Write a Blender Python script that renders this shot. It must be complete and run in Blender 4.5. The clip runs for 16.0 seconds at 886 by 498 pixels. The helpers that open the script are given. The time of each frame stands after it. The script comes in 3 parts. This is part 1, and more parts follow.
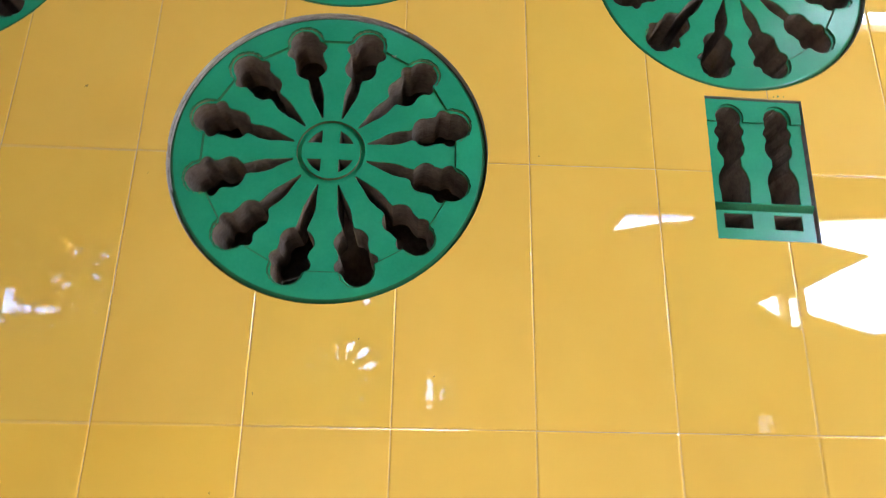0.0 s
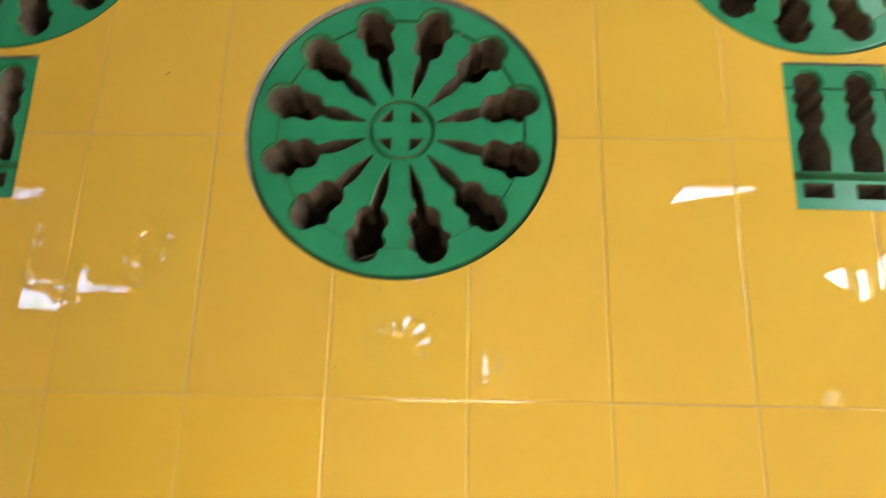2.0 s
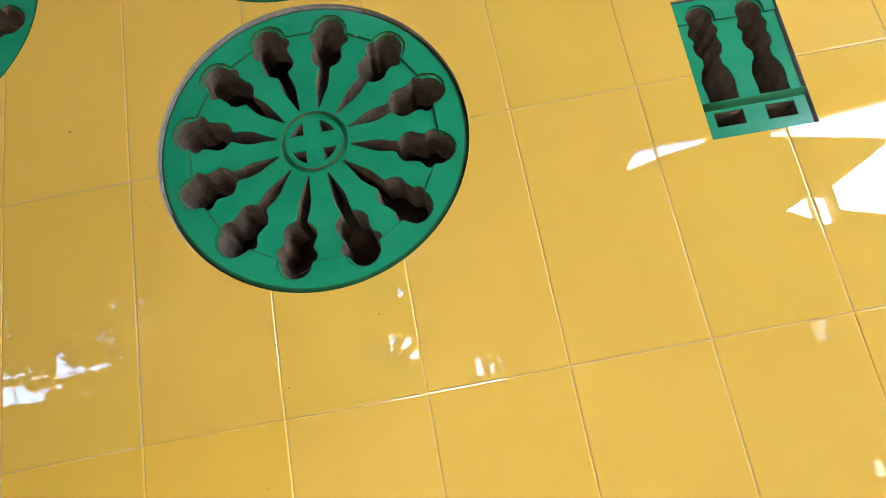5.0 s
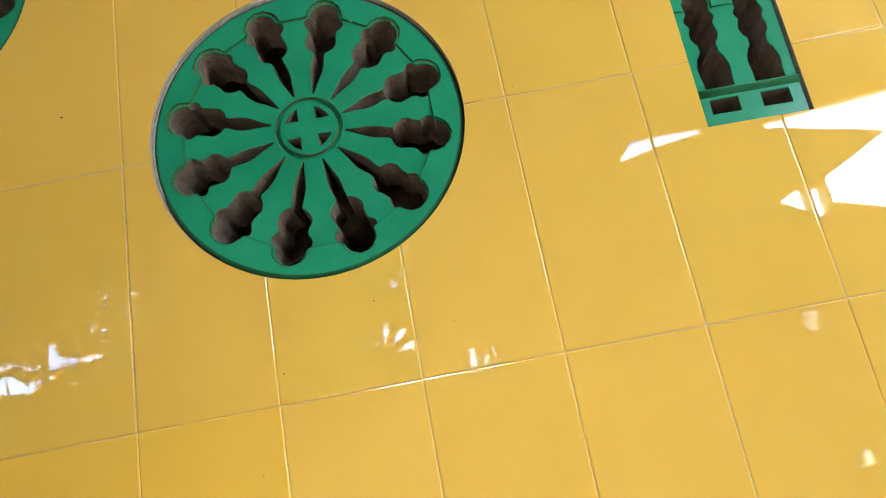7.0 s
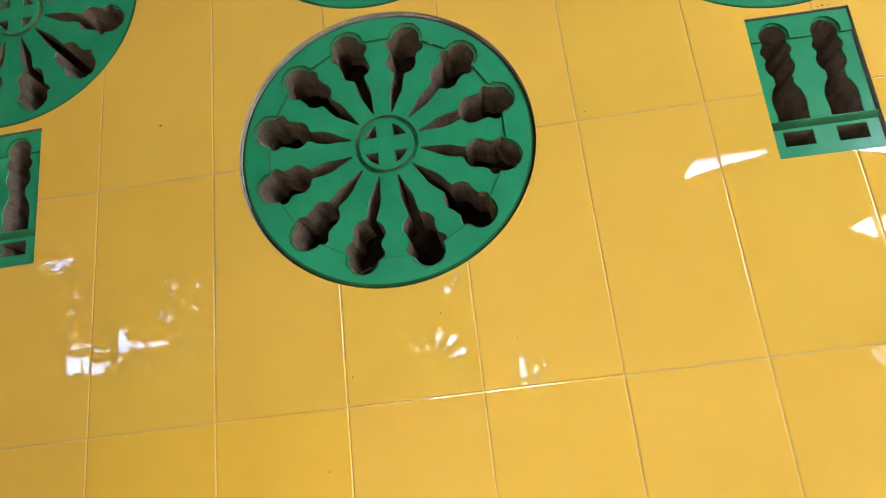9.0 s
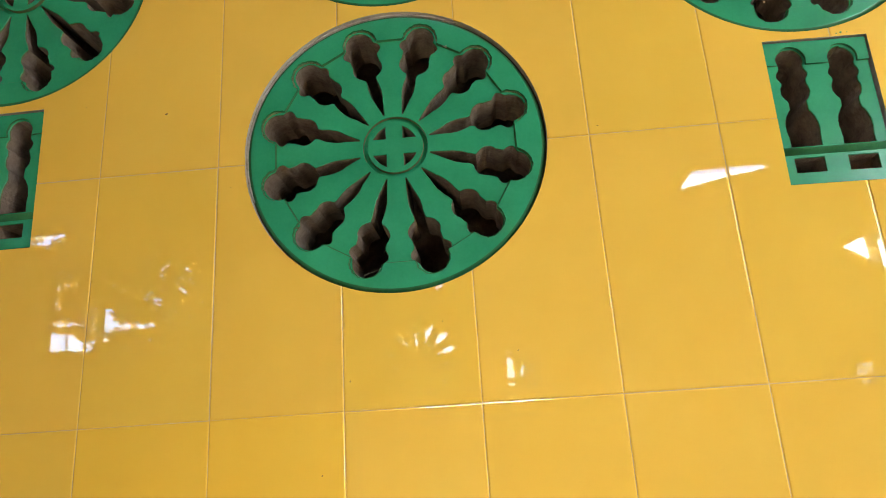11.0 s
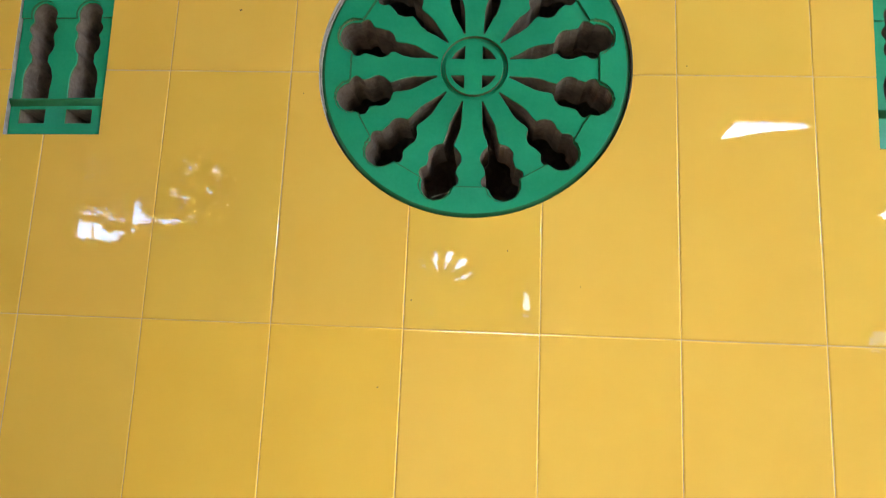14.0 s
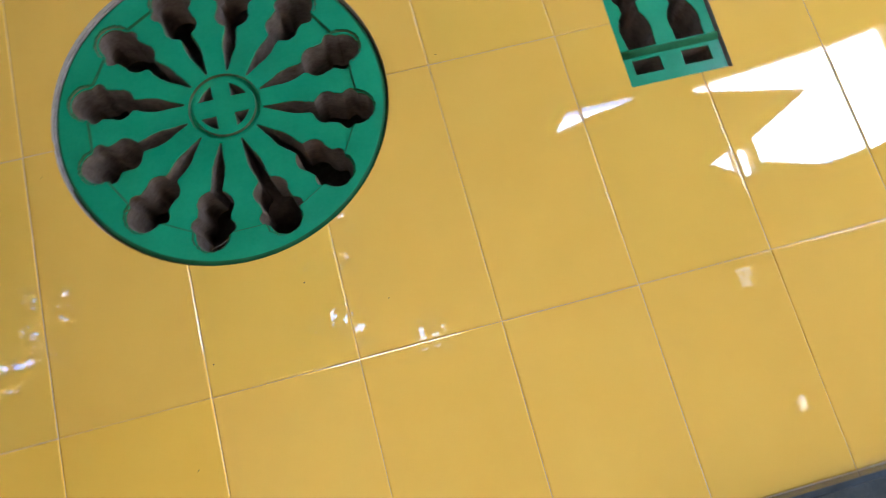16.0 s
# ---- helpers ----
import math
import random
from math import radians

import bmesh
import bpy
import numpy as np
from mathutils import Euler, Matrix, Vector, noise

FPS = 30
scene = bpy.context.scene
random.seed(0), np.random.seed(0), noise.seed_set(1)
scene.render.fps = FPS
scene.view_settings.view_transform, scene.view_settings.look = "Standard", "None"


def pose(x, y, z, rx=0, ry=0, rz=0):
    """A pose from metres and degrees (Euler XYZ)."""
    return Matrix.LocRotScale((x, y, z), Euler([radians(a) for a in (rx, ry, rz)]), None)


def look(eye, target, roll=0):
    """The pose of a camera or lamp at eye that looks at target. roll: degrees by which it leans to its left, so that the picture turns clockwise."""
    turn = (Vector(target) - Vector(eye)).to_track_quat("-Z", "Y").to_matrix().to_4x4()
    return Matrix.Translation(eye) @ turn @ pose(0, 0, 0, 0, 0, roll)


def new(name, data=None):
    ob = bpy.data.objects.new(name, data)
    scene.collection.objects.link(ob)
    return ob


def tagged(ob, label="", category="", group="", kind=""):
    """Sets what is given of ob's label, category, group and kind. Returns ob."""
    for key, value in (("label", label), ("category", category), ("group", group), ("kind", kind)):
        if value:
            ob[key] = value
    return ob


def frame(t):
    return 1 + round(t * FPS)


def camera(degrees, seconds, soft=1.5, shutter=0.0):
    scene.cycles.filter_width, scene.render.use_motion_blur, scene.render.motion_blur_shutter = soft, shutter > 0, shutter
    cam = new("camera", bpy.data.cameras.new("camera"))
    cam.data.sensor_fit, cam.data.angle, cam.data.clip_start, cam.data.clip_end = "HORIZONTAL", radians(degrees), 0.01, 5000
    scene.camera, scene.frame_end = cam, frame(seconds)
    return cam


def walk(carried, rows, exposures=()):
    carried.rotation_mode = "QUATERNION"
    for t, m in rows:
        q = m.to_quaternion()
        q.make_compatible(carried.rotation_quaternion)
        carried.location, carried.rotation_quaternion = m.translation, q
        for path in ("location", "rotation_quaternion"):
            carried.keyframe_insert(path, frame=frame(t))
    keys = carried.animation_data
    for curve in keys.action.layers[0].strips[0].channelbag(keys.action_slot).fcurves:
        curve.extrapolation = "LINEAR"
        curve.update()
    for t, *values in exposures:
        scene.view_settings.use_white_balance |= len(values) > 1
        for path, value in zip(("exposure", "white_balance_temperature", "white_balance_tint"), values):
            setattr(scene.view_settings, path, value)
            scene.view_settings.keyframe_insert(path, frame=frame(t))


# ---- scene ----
cam = camera(69.3, 16.0, soft=0.75, shutter=0.65)
PATH = [
    (0, (0.5286, -1.1341, 1.4402), (0.6216, 0.7740, 2.0321), 0.94),
    (0.2, (0.5361, -1.1020, 1.4253), (0.6468, 0.7940, 2.0521), -2.42),
    (0.5, (0.5868, -1.0673, 1.3660), (0.8107, 0.8128, 2.0104), -7.37),
    (0.7, (0.5939, -1.0596, 1.3730), (0.8029, 0.8586, 1.8992), -8.39),
    (1, (0.5859, -1.0611, 1.3656), (0.7661, 0.8386, 1.9646), -7.28),
    (1.2, (0.5875, -1.0840, 1.3686), (0.7230, 0.7981, 2.0313), -6.50),
    (1.5, (0.5533, -1.1269, 1.3972), (0.5452, 0.7708, 2.0286), -4.05),
    (1.7, (0.5325, -1.1379, 1.4146), (0.5109, 0.7735, 2.0028), -1.05),
    (2, (0.4824, -1.1498, 1.4333), (0.4290, 0.7807, 1.9530), 1.26),
    (2.2, (0.4505, -1.1482, 1.4370), (0.2884, 0.7977, 1.8696), 2.26),
    (2.5, (0.4087, -1.1652, 1.4384), (0.1311, 0.7676, 1.8710), 5.76),
    (2.7, (0.4177, -1.1665, 1.4450), (0.1733, 0.7672, 1.8935), 4.30),
    (3, (0.4542, -1.1488, 1.4379), (0.3247, 0.7974, 1.8799), 1.45),
    (3.2, (0.5099, -1.1517, 1.4639), (0.3937, 0.8117, 1.8265), -2.72),
    (3.5, (0.5480, -1.1319, 1.4019), (0.4579, 0.8157, 1.8478), -10.93),
    (3.7, (0.5522, -1.1240, 1.3712), (0.4708, 0.8144, 1.8573), -9.41),
    (4, (0.5754, -1.1136, 1.3872), (0.5626, 0.8270, 1.8708), -13.42),
    (4.5, (0.5752, -1.1264, 1.3935), (0.6145, 0.7972, 1.9396), -11.82),
    (4.7, (0.5724, -1.1300, 1.3942), (0.5761, 0.7917, 1.9482), -10.78),
    (6.8, (0.5638, -1.1227, 1.3771), (0.5928, 0.8013, 1.9222), -10.94),
    (7, (0.5645, -1.1251, 1.3847), (0.5843, 0.8040, 1.9119), -10.85),
    (7.5, (0.5662, -1.1246, 1.3848), (0.5914, 0.8053, 1.9090), -11.18),
    (8, (0.5641, -1.1274, 1.3839), (0.5691, 0.8018, 1.9115), -10.93),
    (8.5, (0.5626, -1.1284, 1.3851), (0.5488, 0.8006, 1.9132), -11.57),
    (8.8, (0.5425, -1.1564, 1.3945), (0.4484, 0.7557, 1.9733), -8.51),
    (9, (0.5398, -1.1784, 1.3961), (0.4029, 0.7350, 1.9618), -6.57),
    (9.2, (0.5396, -1.1955, 1.4229), (0.4484, 0.7328, 1.9457), -7.16),
    (11.3, (0.5129, -1.1656, 1.4270), (0.3997, 0.7545, 1.9748), -3.56),
    (11.5, (0.5268, -1.1420, 1.3891), (0.4317, 0.7787, 1.9386), -5.37),
    (11.7, (0.5407, -1.1162, 1.3665), (0.4467, 0.8285, 1.8241), -4.43),
    (12, (0.5454, -1.0961, 1.3522), (0.5057, 0.8614, 1.7602), -8.43),
    (12.2, (0.5542, -1.1109, 1.3741), (0.5253, 0.8401, 1.8130), -8.41),
    (12.5, (0.5398, -1.1487, 1.3840), (0.4571, 0.7960, 1.8437), -6.98),
    (12.7, (0.5343, -1.1721, 1.3838), (0.4065, 0.7723, 1.8342), -5.27),
    (13, (0.5011, -1.1974, 1.4065), (0.3103, 0.7401, 1.8646), -1.76),
    (13.2, (0.4862, -1.1862, 1.4118), (0.3572, 0.7610, 1.8493), -0.89),
    (13.5, (0.4503, -1.1705, 1.4317), (0.4026, 0.8006, 1.7671), -0.44),
    (13.7, (0.4231, -1.1695, 1.4288), (0.3496, 0.8100, 1.7048), -0.15),
    (14, (0.4078, -1.1795, 1.4306), (0.2571, 0.7893, 1.7485), 2.42),
    (14.2, (0.4037, -1.1808, 1.4289), (0.2828, 0.7873, 1.7635), 1.91),
    (14.5, (0.4299, -1.1773, 1.4390), (0.3381, 0.7997, 1.7272), -0.60),
    (15, (0.4953, -1.1483, 1.4410), (0.4329, 0.8342, 1.6981), -8.68),
    (15.2, (0.5461, -1.1358, 1.4448), (0.4920, 0.8458, 1.7096), -10.64),
    (15.5, (0.5672, -1.1122, 1.3845), (0.6696, 0.8379, 1.8166), -13.17),
    (15.7, (0.5682, -1.1019, 1.3736), (0.7273, 0.8422, 1.8153), -12.46),
    (16, (0.5916, -1.0965, 1.3752), (0.7568, 0.8493, 1.8069), -15.31),
]
EXPOSURES = [(0, 5.34, 5320, 15), (0.5, 5.24, 5370, 15), (1, 5.09, 5640, 12), (1.5, 5.24, 6010, 7), (2, 5.28, 6380, 7), (2.5, 5.31, 6450, 4), (3, 5.32, 6200, 7), (4, 5.37, 5280, 7),
             (7, 5.34, 5430, 7), (9, 5.36, 5780, 7), (11.5, 5.32, 6200, 7), (12, 5.40, 6060, 7), (13, 5.36, 5680, 6), (14, 5.42, 5480, 6), (15, 5.37, 4910, 12),
             (15.5, 5.27, 4940, 13), (16, 5.10, 4980, 14)]
walk(cam, [(t, look(eye, target, roll)) for t, eye, target, roll in PATH], EXPOSURES)

# ---- world and light ----
world = bpy.data.worlds.new("world")
scene.world = world
world.use_nodes = True
wn = world.node_tree.nodes
sky = wn.new("ShaderNodeTexSky")
sky.sky_type = "NISHITA"
sky.sun_disc = False
sky.sun_elevation = radians(58)
sky.sun_rotation = radians(20)
sky.dust_density = 5.0
sky.air_density = 0.75
wn["Background"].inputs["Strength"].default_value = 0.15
world.node_tree.links.new(sky.outputs["Color"], wn["Background"].inputs["Color"])

sun = new("sun", bpy.data.lights.new("sun", "SUN"))
sun.data.energy = 2.0
sun.data.angle = radians(0.5)
sun.data.color = (1.0, 0.95, 0.88)
sun.matrix_world = look((3, 8, 14), (0, 0, 0))


# daylight by two gaps under the eave and a roof slit; three fills added
def daylight(x, y, z, w, h, watts, target, spread=180, colour=(1.0, 0.97, 0.92)):
    ob = new("daylight", bpy.data.lights.new("daylight", "AREA"))
    ob.data.shape, ob.data.size, ob.data.size_y, ob.data.energy = "RECTANGLE", w, h, watts
    ob.data.color = colour
    ob.data.spread = radians(spread)
    ob.matrix_world = look((x, y, z), target)


daylight(4.10, -3.80, 2.93, 2.0, 1.1, 4.9, (4.00, 0, 2.83))
daylight(2.42, -3.76, 3.18, 0.74, 0.18, 0.29, (2.42, 0, 3.1))
# fill lamp in an added doorway that stays out of view
daylight(5.30, -3.70, 0.95, 1.0, 1.7, 1.2, (4.3, 0, 0.95))
# warm fill lamp in an added floor opening, to lift the lower wall
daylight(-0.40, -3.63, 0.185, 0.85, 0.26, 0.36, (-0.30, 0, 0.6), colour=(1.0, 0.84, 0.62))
daylight(3.38, -1.595, 3.64, 1.8, 0.13, 0.9, (3.38, -1.595, 0))
# narrow fill lamp in an added hatch, to light the lower wall by bounce
daylight(0.50, -0.85, 3.64, 0.72, 0.28, 0.36, (0.50, -0.85, 0), 50)


# ---- materials ----
def material(name):
    m = bpy.data.materials.new(name)
    m.use_nodes = True
    return m, m.node_tree.nodes, m.node_tree.links, m.node_tree.nodes["Principled BSDF"]


def noise_node(n, l, coords, scale, detail=4.0, rough=0.6):
    t = n.new("ShaderNodeTexNoise")
    t.inputs["Scale"].default_value = scale
    t.inputs["Detail"].default_value = detail
    t.inputs["Roughness"].default_value = rough
    l.new(coords, t.inputs["Vector"])
    return t.outputs["Fac"]


def ramp(n, l, fac, stops):
    r = n.new("ShaderNodeValToRGB")
    while len(r.color_ramp.elements) < len(stops):
        r.color_ramp.elements.new(0.5)
    for e, (p, c) in zip(r.color_ramp.elements, stops):
        e.position, e.color = p, (*c, 1)
    l.new(fac, r.inputs["Fac"])
    return r.outputs["Color"]


def mix(n, l, fac, a, b, kind="MIX"):
    m = n.new("ShaderNodeMix")
    m.data_type, m.blend_type = "RGBA", kind
    for sock, v in ((m.inputs[0], fac), (m.inputs[6], a), (m.inputs[7], b)):
        if isinstance(v, (int, float)):
            sock.default_value = v
        elif isinstance(v, tuple):
            sock.default_value = (*v, 1)
        else:
            l.new(v, sock)
    return m.outputs[2]


def bump(n, l, bsdf, height, strength, distance, before=None):
    b = n.new("ShaderNodeBump")
    b.inputs["Strength"].default_value = strength
    b.inputs["Distance"].default_value = distance
    l.new(height, b.inputs["Height"])
    if before:
        l.new(before, b.inputs["Normal"])
    l.new(b.outputs["Normal"], bsdf.inputs["Normal"])
    return b.outputs["Normal"]


def position(n):
    return n.new("ShaderNodeNewGeometry").outputs["Position"]


def surface(name, dark, light, scale, rough, relief=0.0, fine=60.0):
    """A plain material with broad and fine variation."""
    m, n, l, b = material(name)
    p = position(n)
    broad, grain = noise_node(n, l, p, scale), noise_node(n, l, p, fine, 6.0)
    col = mix(n, l, 0.35, ramp(n, l, broad, [(0.3, dark), (0.7, light)]), ramp(n, l, grain, [(0.3, dark), (0.7, light)]))
    l.new(col, b.inputs["Base Color"])
    b.inputs["Roughness"].default_value = rough
    if relief:
        bump(n, l, b, grain, 0.6, relief)
    return m


def glaze_material():
    m, n, l, b = material("yellow_glaze")
    p = position(n)
    node = n.new("ShaderNodeObjectInfo")
    info = node.outputs["Random"]
    each = ramp(n, l, info, [(0.0, (0.785, 0.480, 0.066)), (0.55, (0.805, 0.494, 0.073)), (1.0, (0.775, 0.488, 0.062))])
    cloud = noise_node(n, l, p, 5.0, 3.0)
    col = mix(n, l, 0.22, each, ramp(n, l, cloud, [(0.3, (0.74, 0.43, 0.045)), (0.7, (0.85, 0.55, 0.085))]))
    smear = noise_node(n, l, p, 38.0, 5.0)
    l.new(mix(n, l, 1.0, col, node.outputs["Color"], "MULTIPLY"), b.inputs["Base Color"])
    r = n.new("ShaderNodeMapRange")
    r.inputs["To Min"].default_value, r.inputs["To Max"].default_value = 0.008, 0.034
    l.new(smear, r.inputs["Value"])
    l.new(r.outputs["Result"], b.inputs["Roughness"])
    b.inputs["IOR"].default_value = 1.52
    wave = noise_node(n, l, p, 11.0, 1.0)
    first = bump(n, l, b, wave, 0.024, 0.0011)
    bump(n, l, b, noise_node(n, l, p, 90.0, 2.0), 0.008, 0.00015, first)
    return m


def paint_material():
    m, n, l, b = material("green_paint")
    p = position(n)
    broad, grain = noise_node(n, l, p, 7.0), noise_node(n, l, p, 160.0, 6.0)
    base = ramp(n, l, broad, [(0.3, (0.027, 0.238, 0.108)), (0.7, (0.038, 0.308, 0.142))])
    spots = ramp(n, l, noise_node(n, l, p, 55.0, 8.0, 0.75), [(0.70, (0, 0, 0)), (0.77, (1, 1, 1))])
    col = mix(n, l, spots, base, (0.02, 0.19, 0.07))
    l.new(mix(n, l, 0.12, col, ramp(n, l, grain, [(0.3, (0.02, 0.15, 0.07)), (0.7, (0.055, 0.34, 0.17))])), b.inputs["Base Color"])
    b.inputs["Roughness"].default_value = 0.20
    b.inputs["Specular IOR Level"].default_value = 0.32
    first = bump(n, l, b, broad, 0.15, 0.003)
    bump(n, l, b, grain, 0.30, 0.0004, first)
    return m


YELLOW = glaze_material()
GREEN = paint_material()
# darker copy of the green paint: shade on undersides and steps, as colour
SHADE_GREEN = surface("shade_green_paint", (0.020, 0.105, 0.038), (0.036, 0.168, 0.062), 18.0, 0.55, 0.001, 150.0)
RAGGED = surface("worn_green_paint", (0.045, 0.095, 0.034), (0.165, 0.195, 0.085), 60.0, 0.6, 0.002, 220.0)
CONCRETE = surface("raw_concrete", (0.092, 0.065, 0.044), (0.285, 0.216, 0.158), 22.0, 0.9, 0.005, 120.0)
BISQUE = surface("tile_body", (0.40, 0.34, 0.27), (0.60, 0.52, 0.42), 20.0, 0.85, 0.001, 120.0)
for worn, gloss in ((RAGGED, 0.12), (SHADE_GREEN, 0.12), (CONCRETE, 0.2)):
    worn.node_tree.nodes["Principled BSDF"].inputs["Specular IOR Level"].default_value = gloss
CHIP = surface("bare_filler", (0.20, 0.18, 0.12), (0.46, 0.41, 0.30), 90.0, 0.9, 0.002, 260.0)
MORTAR = surface("mortar", (0.22, 0.18, 0.15), (0.50, 0.44, 0.39), 30.0, 0.9, 0.002, 140.0)
GROUT = surface("grout", (0.40, 0.25, 0.11), (0.72, 0.53, 0.29), 2.5, 0.8, 0.001, 90.0)
# plaster, ceiling and floor tones are assumed, set by the light they bounce
PLASTER = surface("ochre_plaster", (0.38, 0.29, 0.15), (0.50, 0.39, 0.21), 1.2, 0.85, 0.002, 40.0)
CEILING = surface("brown_ceiling_board", (0.07, 0.045, 0.03), (0.14, 0.095, 0.06), 1.0, 0.8, 0.001, 30.0)
FLOOR = surface("beige_floor_tile", (0.46, 0.42, 0.36), (0.62, 0.57, 0.49), 2.0, 0.25, 0.0, 30.0)
STONE = surface("dark_polished_stone", (0.018, 0.026, 0.028), (0.055, 0.070, 0.074), 25.0, 0.22, 0.0, 160.0)
DADO = surface("dark_grey_tile", (0.030, 0.040, 0.042), (0.060, 0.072, 0.074), 8.0, 0.2, 0.0, 60.0)
SPECK = surface("dark_dirt", (0.03, 0.02, 0.01), (0.08, 0.05, 0.02), 200.0, 0.8)
WOOD = surface("brown_window_wood", (0.10, 0.055, 0.03), (0.20, 0.115, 0.06), 6.0, 0.5, 0.001, 70.0)
BARK = surface("bark", (0.05, 0.035, 0.025), (0.13, 0.10, 0.075), 6.0, 0.95, 0.02, 25.0)
LEAF = surface("leaves", (0.012, 0.028, 0.008), (0.032, 0.058, 0.015), 1.5, 0.55, 0.0, 9.0)
EARTH = surface("dry_earth", (0.15, 0.14, 0.09), (0.30, 0.26, 0.18), 0.6, 0.95, 0.02, 6.0)


# ---- mesh helpers ----
def mesh_from(name, bm, mats):
    me = bpy.data.meshes.new(name)
    bm.to_mesh(me)
    bm.free()
    for m in mats:
        me.materials.append(m)
    return me


def part(name, bm, mats, parent, label=""):
    ob = new(name, mesh_from(name, bm, mats if isinstance(mats, (list, tuple)) else [mats]))
    ob.parent = parent
    if label:
        ob["label"] = label
    return ob


def box(bm, x0, y0, z0, x1, y1, z1, edge=0.0, mat=0):
    got = bmesh.ops.create_cube(bm, size=1.0, matrix=Matrix.LocRotScale(((x0 + x1) / 2, (y0 + y1) / 2, (z0 + z1) / 2), None, (x1 - x0, y1 - y0, z1 - z0)))
    faces = {f for v in got["verts"] for f in v.link_faces}
    for f in faces:
        f.material_index = mat
    if edge:
        edges = list({e for f in faces for e in f.edges})
        bmesh.ops.bevel(bm, geom=edges, offset=edge, segments=2, affect="EDGES")


def shifted(loop, d):
    """The loop moved by d along its outward side (counter-clockwise loops)."""
    out = []
    for i, (x, z) in enumerate(loop):
        (ax, az), (bx, bz) = loop[i - 1], loop[(i + 1) % len(loop)]
        tx, tz = bx - ax, bz - az
        n = math.hypot(tx, tz) or 1
        out.append((x + d * tz / n, z - d * tx / n))
    return out


def plate(outer, holes, y, rings, rim):
    """A plate in the wall's plane: a front at y with holes. rings and rim: (depth, grow, material) steps behind the front, of the holes and of the outer edge."""
    bm = bmesh.new()
    edges, loops = [], []
    own = {}
    for k, h in enumerate(holes):
        if isinstance(h, dict):
            own[k + 1] = h["rings"]
    holes = [h["loop"] if isinstance(h, dict) else h for h in holes]
    for loop in (outer, *holes):
        vs = [bm.verts.new((x, y, z)) for x, z in loop]
        edges += [bm.edges.new((vs[i - 1], vs[i])) for i in range(len(vs))]
        loops.append(vs)
    bmesh.ops.triangle_fill(bm, use_beauty=True, use_dissolve=False, edges=edges, normal=(0, -1, 0))
    bm.normal_update()
    for f in bm.faces:
        if f.normal.y > 0:
            f.normal_flip()
    for k, (loop, vs) in enumerate(zip((outer, *holes), loops)):
        last = vs
        for depth, grow, mat in (own.get(k, rings) if k else rim):
            nxt = [bm.verts.new((x, y + depth, z)) for x, z in shifted(loop, grow)]
            for i in range(len(vs)):
                quad = (last[i - 1], last[i], nxt[i], nxt[i - 1])
                f = bm.faces.new(quad if k else quad[::-1])
                f.material_index, f.smooth = mat, not k
            last = nxt
    return bm


def circle(cx, cz, r, n=96):
    return [(cx + r * math.cos(2 * math.pi * i / n), cz + r * math.sin(2 * math.pi * i / n)) for i in range(n)]


def rect(x0, z0, x1, z1):
    return [(x0, z0), (x1, z0), (x1, z1), (x0, z1)]


# ---- ventilation rosette ----
# lobes of a petal along its radius: middle, half length, half width; they meet in sharp creases
PETAL = [(0.1340, 0.0370, 0.0138), (0.1890, 0.0265, 0.0322), (0.2315, 0.0215, 0.0412), (0.2475, 0.0305, 0.0308)]


def lobe_width(lobes, at):
    return max((b * math.sqrt(max(0.0, 1 - ((at - m) / a) ** 2)) for m, a, b in lobes), default=0.0)


def petal_side(rng):
    """Half widths of one side of a petal, from its thin tail to its round head."""
    lobes = [(m + rng.gauss(0, 0.0010), a, b + rng.gauss(0, 0.0008)) for m, a, b in PETAL]
    end, side = lobes[-1][0] + lobes[-1][1], []
    for i in range(54):
        at = 0.0725 + (end - 0.0725) * (1 - (1 - i / 53) ** 1.25)
        tail = 0.0020 + 0.0075 * min(1, (at - 0.0725) / 0.035) if at < 0.182 else 0.0
        neck = 0.0118 if 0.118 < at < 0.180 else 0.0300 if 0.190 < at < 0.252 else 0.0
        side.append((at, max(tail, neck, lobe_width(lobes, at), 0.0012)))
    return side


def petal_loop(angle, rng):
    angle += rng.gauss(0, 0.004)
    a = [(r, -w - rng.uniform(-0.0004, 0.0004) * min(1, w / 0.01)) for r, w in petal_side(rng)]
    b = [(r, w + rng.uniform(-0.0004, 0.0004) * min(1, w / 0.01)) for r, w in petal_side(rng)]
    c, s = math.cos(angle), math.sin(angle)
    return [(r * c - w * s, r * s + w * c) for r, w in a + b[::-1]]


def hub_hole(k):
    arm, out = 0.0165, 0.0475
    lo, hi = math.asin(arm / out), math.pi / 2 - math.asin(arm / out)
    pts = [(arm, arm)] + [(out * math.cos(lo + (hi - lo) * i / 7), out * math.sin(lo + (hi - lo) * i / 7)) for i in range(8)]
    c, s = math.cos(k * math.pi / 2), math.sin(k * math.pi / 2)
    return [(x * c - z * s, x * s + z * c) for x, z in pts]


def panel_outline(rng):
    """The inner edge of the raised rim: chords between round lobes about the petals' heads."""
    pts = []
    for k in range(12):
        a = math.radians(15 + 30 * k)
        cx, cz = 0.2455 * math.cos(a), 0.2455 * math.sin(a)
        for i in range(25):
            b = a + math.radians(-94 + 188 * i / 24)
            q = (0.0378 if k < 6 else 0.0350) + rng.uniform(-0.0016, 0.0010)
            pts.append((cx + q * math.cos(b), cz + q * math.sin(b)))
    return pts


